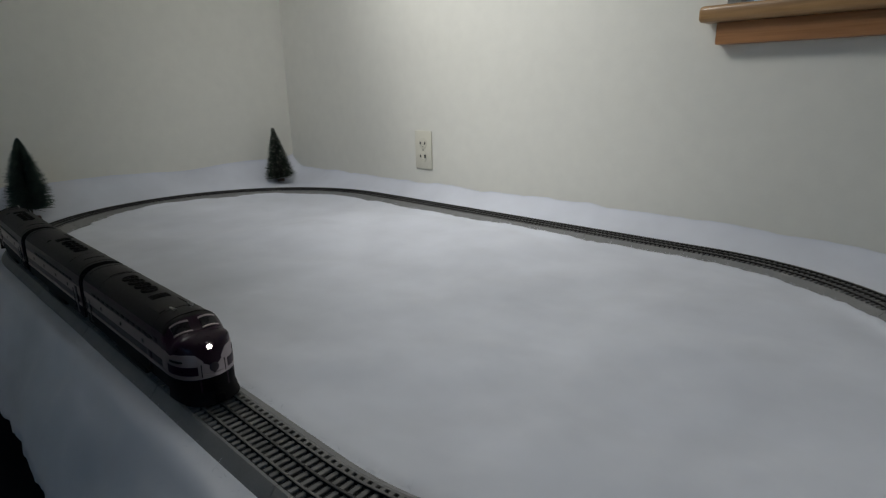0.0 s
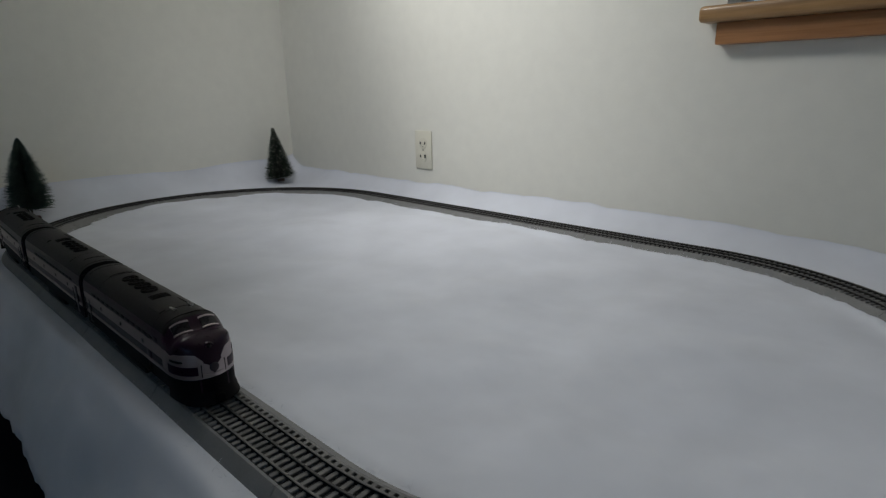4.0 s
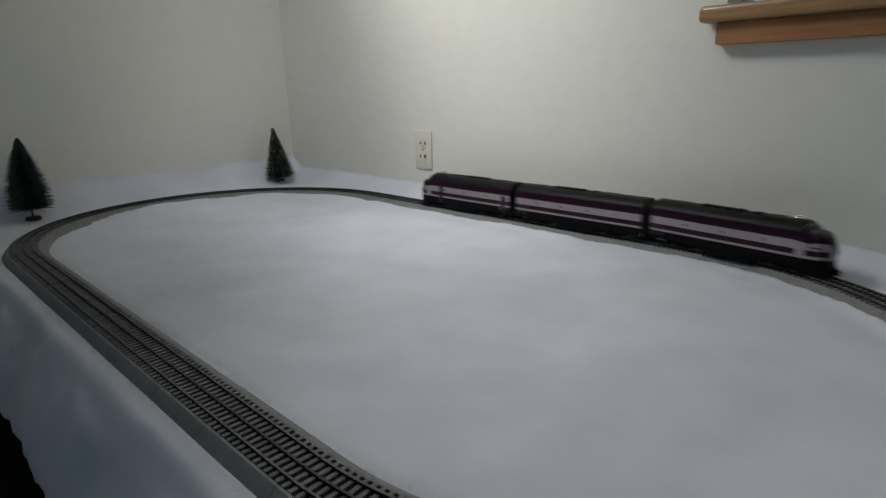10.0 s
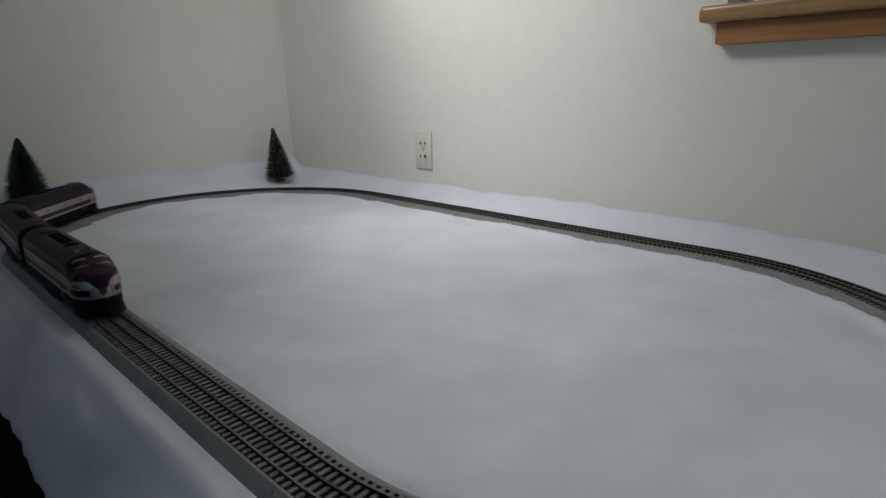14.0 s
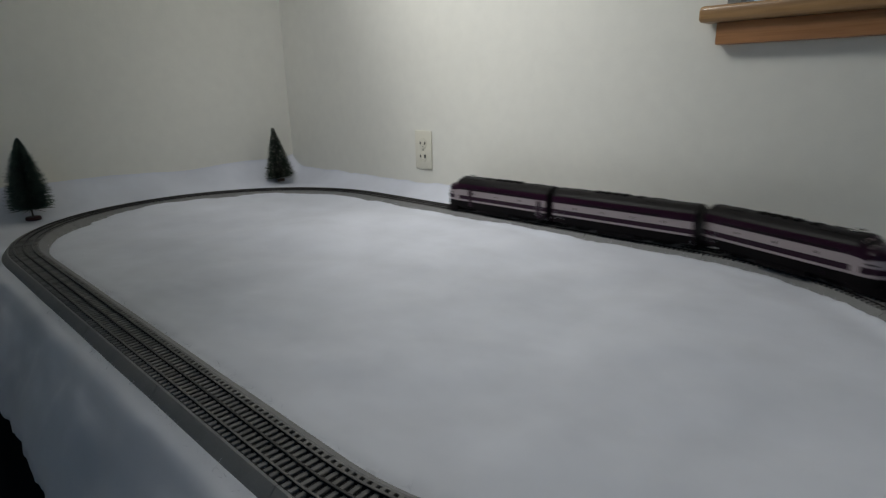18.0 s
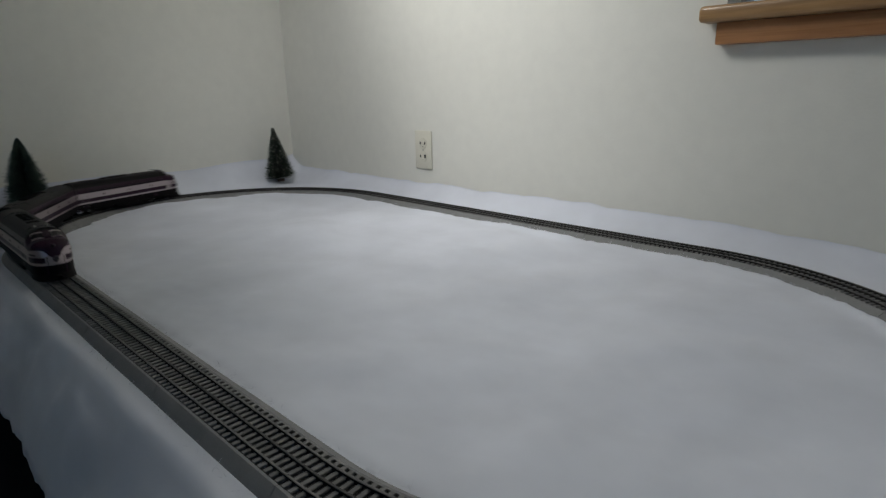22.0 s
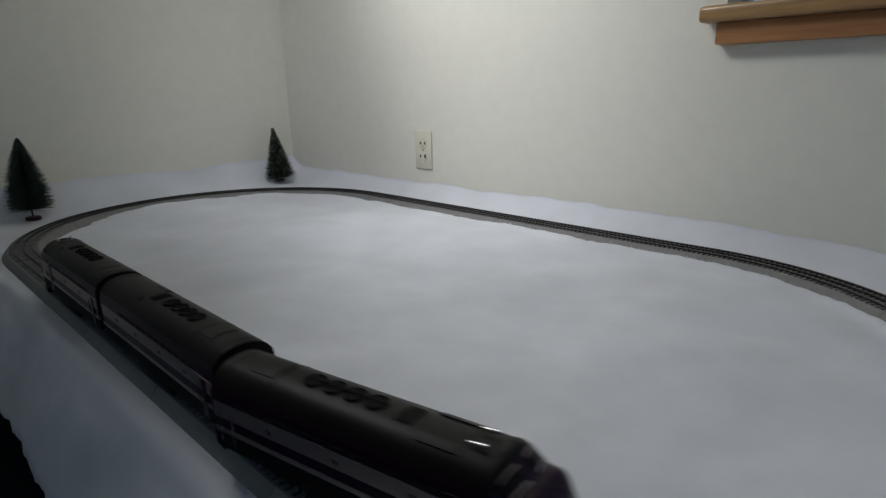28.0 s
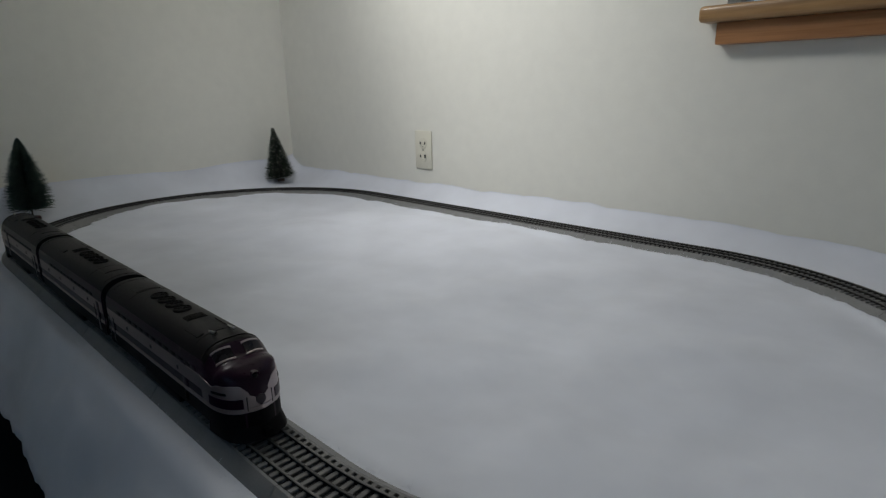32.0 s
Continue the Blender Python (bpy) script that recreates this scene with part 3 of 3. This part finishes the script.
def strip(xs, z0, z1, side, cab, off=0.0006, dip=0.0):
    """A raised painted band on one flank, round the nose where xs goes there; dip lowers its top towards the nose's middle."""
    bm = bmesh.new()
    rows = []
    for x in xs:
        z_hi = min(z1, shoulder(x, cab)) if z1 < 0.062 else z1
        z_hi -= dip * (1 - step(0.0015, 0.0145, half_width(x, cab)))
        ix, iy = plan_point(x, side, cab, -0.0004)
        ox, oy = plan_point(x, side, cab, off)
        z_mid = (z0 + z_hi) / 2
        rows.append([bm.verts.new((cx + (lean(x, cz) if cab else 0.0), cy, cz)) for cx, cy, cz in ((ix, iy, z0), (ox, oy, z0 + 0.0002), (ox, oy, z_mid), (ox, oy, z_hi - 0.0002), (ix, iy, z_hi))])
    for a, b in zip(rows, rows[1:]):
        for i in range(4):
            bm.faces.new((a[i], a[i + 1], b[i + 1], b[i]))
    bm.faces.new(rows[0])
    bm.faces.new(rows[-1])
    return bm


def patch(x0, x1, y0, y1, cab, off, skew=0.0, n=5):
    """A thin raised plate that follows the top of the body."""
    bm = bmesh.new()
    low, top = [], []
    for i in range(n + 1):
        rl, rt = [], []
        for j in range(n + 1):
            y = y0 + (y1 - y0) * j / n
            x = x0 + (x1 - x0) * i / n - skew * abs(y)
            z = surf(x, y, cab)
            rl.append(bm.verts.new((x, y, z - 0.0008)))
            rt.append(bm.verts.new((x + off * 0.5, y, z + off)))
        low.append(rl)
        top.append(rt)
    for i in range(n):
        for j in range(n):
            bm.faces.new((top[i][j], top[i + 1][j], top[i + 1][j + 1], top[i][j + 1]))
        bm.faces.new((low[i][0], low[i + 1][0], top[i + 1][0], top[i][0]))
        bm.faces.new((low[i][n], top[i][n], top[i + 1][n], low[i + 1][n]))
        bm.faces.new((low[0][i], top[0][i], top[0][i + 1], low[0][i + 1]))
        bm.faces.new((low[n][i], low[n][i + 1], top[n][i + 1], top[n][i]))
    return bm


def truck(parent, x):
    t = new("truck")
    t.empty_display_size = 0.01
    t.parent = parent
    t.location = (x, 0, 0)
    part("bolster", box(-0.010, 0.010, -0.020, 0.020, 0.010, 0.0135, 0.001), M_BLACK, t)
    for s in (-1, 1):
        bm = box(-0.040, 0.040, s * 0.0235 - 0.002, s * 0.0235 + 0.002, 0.0085, 0.0135, 0.0008)
        box(-0.016, 0.016, s * 0.0235 - 0.0022, s * 0.0235 + 0.0022, 0.0040, 0.0090, 0.0008, bm=bm)
        for jx in (-0.026, 0.026):
            box(jx - 0.006, jx + 0.006, s * 0.0245 - 0.003, s * 0.0245 + 0.003, 0.0055, 0.0125, 0.001, bm=bm)
            box(jx - 0.010, jx - 0.0065, s * 0.024 - 0.002, s * 0.024 + 0.002, 0.0020, 0.0090, 0.0006, bm=bm)
        for k in range(4):
            cyl(0.0018, (-0.010 + k * 0.0066, s * 0.026, 0.0045), (-0.010 + k * 0.0066, s * 0.026, 0.0090), 8, bm=bm)
        part("side_frame", bm, M_BLACK, t)
        for jx in (-0.026, 0.026):
            w = part("wheel", lathe([(0.0095, 0.0), (0.0130, 0.0002), (0.0130, 0.0012), (0.0112, 0.0016), (0.0109, 0.0050), (0.0085, 0.0052), (0.0070, 0.0040), (0.0030, 0.0042)], 24, "Y"), M_STEEL, t)
            w.matrix_basis = pose(jx, s * 0.0142, 0.0109, 0, 0, 0 if s > 0 else 180)
    for jx in (-0.026, 0.026):
        part("axle", cyl(0.0016, (jx, -0.018, 0.0109), (jx, 0.018, 0.0109), 8), M_STEEL, t)
    return t


def fan(parent, x):
    z = surf(x, 0, False)
    f = part("roof_fan", lathe([(0.0098, 0.0), (0.0098, 0.0026), (0.0088, 0.0032), (0.0082, 0.0020), (0.002, 0.0020)], 22), M_GRILLE, parent, "round black roof fan")
    f.location = (x, 0, z - 0.0014)
    for k in range(3):
        a = k * math.pi / 3
        c, s = 0.0088 * math.cos(a), 0.0088 * math.sin(a)
        part("fan_bar", cyl(0.0005, (-c, -s, 0.0030), (c, s, 0.0030), 6), M_BLACK, f)


def locomotive(cab):
    name = "cab_diesel_locomotive" if cab else "booster_diesel_locomotive"
    label = "dark purple toy cab diesel with silver bands and black roof" if cab else "cabless purple toy booster diesel with silver bands and black roof"
    u = thing(name, label, "toy locomotive", "coupled toy train")
    xs = stations(cab)
    fx = xs[-1] if cab else 0.160
    if cab:
        rear = [x for x in xs if x <= 0.1201]
        nose = [x for x in xs if x >= 0.1199]
        bm = loft(rear, cab, 0, 8)
        bm = merge(bm, loft(rear, cab, 26, 34))
        bm = merge(bm, loft(nose, cab, 0, 34))
        part("body", bm, M_PURPLE, u, "glossy dark purple body with a rounded nose")
        part("roof", loft(rear, cab, 8, 26), M_ROOF, u, "charcoal black arched roof")
    else:
        bm = loft(xs, cab, 0, 8)
        bm = merge(bm, loft(xs, cab, 26, 34))
        part("body", bm, M_PURPLE, u, "glossy dark purple body")
        part("roof", loft(xs, cab, 8, 26), M_ROOF, u, "charcoal black arched roof")
    # end walls and diaphragms
    ends = [REAR] if cab else [REAR, 0.160]
    for e in ends:
        s = -1 if e < 0 else 1
        part("end_wall", box(min(e, e + s * 0.0015), max(e, e + s * 0.0015), -0.0305, 0.0305, 0.016, 0.074, 0.0005), M_ROOF, u)
        part("end_sill", box(min(e, e + s * 0.0030), max(e, e + s * 0.0030), -0.027, 0.027, 0.0030, 0.0155, 0.0008), M_BLACK, u)
        part("coupler", box(min(e, e + s * 0.0092), max(e, e + s * 0.0092), -0.004, 0.004, 0.004, 0.011, 0.001), M_BLACK, u)
    flank = [REAR + 0.002 + (fx - 0.052 - REAR) * i / 12 for i in range(13)] if cab else [REAR + 0.002 + 0.316 * i / 12 for i in range(13)]
    wrap = flank + ([0.163 - 0.049 * math.cos(math.pi / 2 * i / 16) for i in range(1, 16)] + [0.16275, 0.16298] if cab else [])
    for s in (-1, 1):
        part("silver_band", strip(flank, 0.0432, 0.0580, s, cab), M_SILVER, u, "broad silver painted band")
        part("silver_stripe", strip(wrap, 0.0292, 0.0336, s, cab, 0.0009), M_SILVER, u, "narrow silver painted stripe")
        part("lower_body", strip(wrap, ZB - 0.0006, 0.0290, s, cab, 0.0005), M_BLACK, u, "black painted lower edge")
        part("skirt", box(-0.050, 0.046, s * 0.029 - 0.003, s * 0.029 + 0.003, 0.003, 0.0138, 0.001), M_BLACK, u, "black fuel tank skirt")
        # side windows, louvres and doors
        for px in ((-0.085, -0.012, 0.060) if cab else (-0.100, -0.035, 0.035, 0.100)):
            port = part("porthole", cyl(0.0030, (px, s * (WID + 0.0002), 0.0502), (px, s * (WID + 0.0014), 0.0502), 18, bevel=0.0003), M_SILVER, u, "round porthole rim")
            part("porthole_glass", cyl(0.0023, (px, s * (WID + 0.0012), 0.0502), (px, s * (WID + 0.0017), 0.0502), 18), M_PANE, port)
        for k in range(12):
            lx = -0.122 + k * 0.018
            part("louvre", box(lx, lx + 0.0150, s * WID - 0.0006, s * WID + 0.0009, 0.0598, 0.0630, 0.0004), M_ROOF, u)
        part("side_door", box(-0.146, -0.134, s * WID - 0.0005, s * WID + 0.0010, 0.0165, 0.0560, 0.0005), M_PURPLE, u)
        for gx in (-0.148, -0.132):
            part("grab_rail", cyl(0.0006, (gx, s * (WID + 0.0022), 0.022), (gx, s * (WID + 0.0022), 0.052), 6), M_CHROME, u)
        if cab:
            win = part("side_window", box(0.086, 0.103, s * WID - 0.0005, s * WID + 0.0010, 0.0590, 0.0645, 0.0006), M_PURPLE, u, "framed cab side window")
            part("side_window_glass", box(0.0875, 0.1015, s * WID + 0.0006, s * WID + 0.0014, 0.0600, 0.0637), M_PANE, win)
            part("cab_door", box(0.066, 0.079, s * WID - 0.0005, s * WID + 0.0011, 0.0165, 0.0620, 0.0005), M_PURPLE, u)
    part("underframe", box(-0.150, 0.140 if cab else 0.150, -0.019, 0.019, 0.0136, 0.0150, 0.0004), M_BLACK, u)
    part("fuel_tank", box(-0.045, 0.040, -0.022, 0.022, 0.0035, 0.0136, 0.002), M_BLACK, u)
    # roof
    for k in range(4):
        fan(u, -0.062 + k * 0.0215)
    for rx in (-0.150, -0.095, 0.088 if cab else 0.150):
        part("roof_seam", patch(rx - 0.0008, rx + 0.0008, -0.029, 0.029, False, 0.0005, n=10), M_ROOF, u)
    vent = part("roof_vent", patch(0.027, 0.041, -0.0105, 0.0105, False, 0.0008), M_GRILLE, u, "black louvred roof vent")
    for k in range(4):
        part("vent_slat", patch(0.0280 + k * 0.0033, 0.0295 + k * 0.0033, -0.0095, 0.0095, False, 0.0014), M_GRILLE, vent)
    for hy in (-0.0165, 0.0165):
        part("hatch", patch(0.052, 0.084, hy - 0.0032, hy + 0.0032, False, 0.0011), M_ROOF, u)
    part("hatch", patch(-0.125, -0.098, -0.014, 0.014, False, 0.0008), M_ROOF, u)
    trucks = [truck(u, 0.092), truck(u, -0.092)]
    if cab:
        for s in (-1, 1):
            hy = s * 0.0095
            z = surf(0.099, hy, True)
            horn = part("horn", cyl(0.0009, (0.090, hy, z + 0.0032), (0.099, hy, z + 0.0036), 10, r2=0.0016), M_CHROME, u, "chrome air horn")
            part("horn_bell", cyl(0.0016, (0.099, hy, z + 0.0036), (0.1030, hy, z + 0.0038), 14, r2=0.0021), M_CHROME, horn)
            part("horn_foot", cyl(0.0011, (0.094, hy, z - 0.001), (0.094, hy, z + 0.0034), 8), M_CHROME, horn)
            glass = part("windscreen", patch(0.1246, 0.1334, s * 0.0060, s * 0.0236, True, 0.0006, skew=0.16), M_PANE, u, "dark windscreen pane")
            part("windscreen_trim", patch(0.1236, 0.1248, s * 0.0054, s * 0.0242, True, 0.0011, skew=0.16), M_SILVER, glass)
            part("windscreen_trim", patch(0.1331, 0.1344, s * 0.0054, s * 0.0242, True, 0.0012, skew=0.16), M_SILVER, glass)
            nose_x = [0.163 - 0.0515 * math.cos(math.pi / 2 * i / 24) for i in range(24)]
            part("silver_whisker", strip([x for x in nose_x if x < 0.16296] + [0.16298], 0.0336, 0.0566, s, True, 0.0007, dip=0.0125), M_SILVER, u, "silver nose panel")
            part("nose_panel", strip([x for x in nose_x if 0.126 < x < 0.1600], 0.0342, 0.0440, s, True, 0.0012), M_PURPLE, u, "dark purple inset on the nose")
            part("number_board", strip([x for x in nose_x if 0.130 < x < 0.150], 0.0475, 0.0500, s, True, 0.0013), M_PANE, u, "dark number board")
            part("nose_grab_rail", cyl(0.0007, (0.1606, s * 0.0125, 0.031), (0.1606, s * 0.0125, 0.045), 6), M_BLACK, u)
        part("brow", patch(0.1125, 0.1153, -0.0295, 0.0295, True, 0.0011, skew=0.10, n=16), M_ROOF, u, "black edge of the roof over the windscreen")
        part("silver_stripe", box(0.1620, 0.1639, -0.0022, 0.0022, 0.0292, 0.0336, 0.0003), M_SILVER, u, "narrow silver painted stripe")
        part("lower_body", box(0.1620, 0.1635, -0.0022, 0.0022, ZB - 0.0006, 0.0290, 0.0002), M_BLACK, u, "black painted lower edge")
        part("medallion", cyl(0.0050, (0.1620, 0, 0.0400), (0.1645, 0, 0.0400), 20, bevel=0.0006), M_BADGE, u, "round dull grey nose badge")
        pil = [0.163 - 0.045 * math.cos(math.pi / 2 * i / 12) for i in range(13)]
        bm = bmesh.new()
        top = [(x, half_width(min(x, 0.1629), True)) for x in pil]
        outline = top + [(x, -y) for x, y in top[-2::-1]]
        lower = [bm.verts.new((x + 0.0095 * step(0.118, 0.15, x), y * 1.02, 0.0022)) for x, y in outline]
        upper = [bm.verts.new((x, y * 0.985, ZB + 0.001)) for x, y in outline]
        for i in range(len(outline) - 1):
            bm.faces.new((lower[i], lower[i + 1], upper[i + 1], upper[i]))
        bm.faces.new((lower[-1], lower[0], upper[0], upper[-1]))
        bm.faces.new(lower[::-1])
        bm.faces.new(upper)
        part("pilot", bm, M_BLACK, u, "black pilot under the nose")
        part("coupler", box(0.158, 0.1725, -0.004, 0.004, 0.004, 0.011, 0.001), M_BLACK, u)
        house = part("headlight_housing", lathe([(0.0052, 0.148), (0.0052, 0.1625), (0.0046, 0.1635), (0.0040, 0.1631), (0.0038, 0.156)], 20, "X"), M_PURPLE, u, "round headlight housing")
        house.location = (-0.0062, 0, 0.0603)
    return u, trucks


unit_b, trucks_b = locomotive(False)
unit_a1, trucks_a1 = locomotive(True)
unit_a2, trucks_a2 = locomotive(True)


def headlight(parent, lit):
    """A bulb in the nose: its front half shines where the loco is lit."""
    bulb = part("headlight_bulb", lathe([(0.0005, -0.0026), (0.0026, -0.0016), (0.0035, 0.0), (0.0035, 0.0004)], 16, "X"), M_PANE, parent, "headlight")
    if lit:
        part("headlight_lens", lathe([(0.0030, 0.0004), (0.0029, 0.0014), (0.0020, 0.0024), (0.0005, 0.0027)], 16, "X"), M_BULB, bulb, "shining white lens")
    bulb.location = (0.1560, 0, 0.0603)
    return bulb


bulb_a1 = headlight(unit_a1, True)
headlight(unit_a2, False)

# ---- movement: distance run along the track by the middle of the train ----
LAP = 2 * (HALF + EAST) + 2 * math.pi * R
PITCH, PIVOT = 0.338, 0.092
RUN = [(0, 0.665), (4.9, 0.665), (5.5, 0.741), (6, 0.883), (6.5, 1.119), (7, 1.371), (7.5, 1.635), (8, 1.891), (8.5, 2.195), (9, 2.497), (9.5, 2.843), (10, 3.201), (10.5, 3.548), (11, 3.878), (11.5, 4.194), (12.5, 4.919), (13, 5.316), (13.5, 5.662), (14, 5.945), (14.5, 6.212), (16.5, 7.210), (17, 7.522), (17.5, 7.880), (18, 8.227), (18.5, 8.607)]
RUN += [(19, 8.915), (19.5, 9.242), (20, 9.617), (20.5, 10.022), (21, 10.429), (21.5, 10.778), (22, 11.123), (22.5, 11.436), (23, 11.694), (23.5, 12.000), (24, 12.319), (24.5, 12.683), (25, 13.073), (25.5, 13.472), (27.5, 14.760), (28, 15.018), (28.5, 15.153), (29, 15.201), (29.5, 15.207), (30, 15.213), (30.5, 15.241), (31, 15.283), (31.5, 15.323), (32, 15.333)]


def on_track(s):
    """Place and heading on the track's middle, s metres from the right end of the near straight."""
    s %= LAP
    if s < HALF + EAST:
        return Vector((EAST - s, -R)), math.pi
    s -= HALF + EAST
    if s < math.pi * R:
        a = -math.pi / 2 - s / R
        return Vector((-HALF + R * math.cos(a), R * math.sin(a))), a - math.pi / 2
    s -= math.pi * R
    if s < HALF + EAST:
        return Vector((-HALF + s, R)), 0.0
    a = math.pi / 2 - (s - HALF - EAST) / R
    return Vector((EAST + R * math.cos(a), R * math.sin(a))), a - math.pi / 2


def run_at(t):
    """The distance at a time, on a smooth line that never runs back."""
    ts, ss = [r[0] for r in RUN], [r[1] for r in RUN]
    if t <= ts[0]:
        return ss[0]
    if t >= ts[-1]:
        return ss[-1]
    k = max(i for i in range(len(ts) - 1) if ts[i] <= t)
    slope = [(ss[i + 1] - ss[i]) / (ts[i + 1] - ts[i]) for i in range(len(ts) - 1)]

    def tangent(i):
        if i == 0 or i == len(ts) - 1:
            return 0.0
        a, b = slope[i - 1], slope[i]
        return 0.0 if a <= 0 or b <= 0 else 2 * a * b / (a + b)

    h = ts[k + 1] - ts[k]
    u = (t - ts[k]) / h
    return ((1 + 2 * u) * (1 - u) ** 2 * ss[k] + u * (1 - u) ** 2 * h * tangent(k) + u * u * (3 - 2 * u) * ss[k + 1] + u * u * (u - 1) * h * tangent(k + 1))


def motions():
    for unit, trucks, place, turn in ((unit_a1, trucks_a1, -1, math.pi), (unit_b, trucks_b, 0, 0.0), (unit_a2, trucks_a2, 1, 0.0)):
        rows, front, back = [], [], []
        for i in range(321):
            t = i / 10
            s = run_at(t) + place * PITCH
            (p, hp), (q, hq) = on_track(s + PIVOT), on_track(s - PIVOT)
            heading = math.atan2(p.y - q.y, p.x - q.x)
            mid = (p + q) / 2
            rows.append((t, Matrix.Translation((mid.x, mid.y, RAIL_TOP)) @ Matrix.Rotation(heading + turn, 4, "Z")))
            ahead, behind = Matrix.Rotation(hp - heading, 4, "Z"), Matrix.Rotation(hq - heading, 4, "Z")
            if turn:
                ahead, behind = behind, ahead
            front.append((t, Matrix.Translation((PIVOT, 0, 0)) @ ahead))
            back.append((t, Matrix.Translation((-PIVOT, 0, 0)) @ behind))
        walk(unit, rows)
        walk(trucks[0], front)
        walk(trucks[1], back)
    # the headlight goes out: its bulb turns its dark back to the front
    at = Matrix.Translation((0.1560, 0, 0.0603))
    dark = [(0.0, 0), (2.3, 0), (2.3333, 60), (2.3667, 120), (2.4, 180), (32.0, 180)]
    walk(bulb_a1, [(t, at @ Matrix.Rotation(radians(a), 4, "Z")) for t, a in dark])


motions()
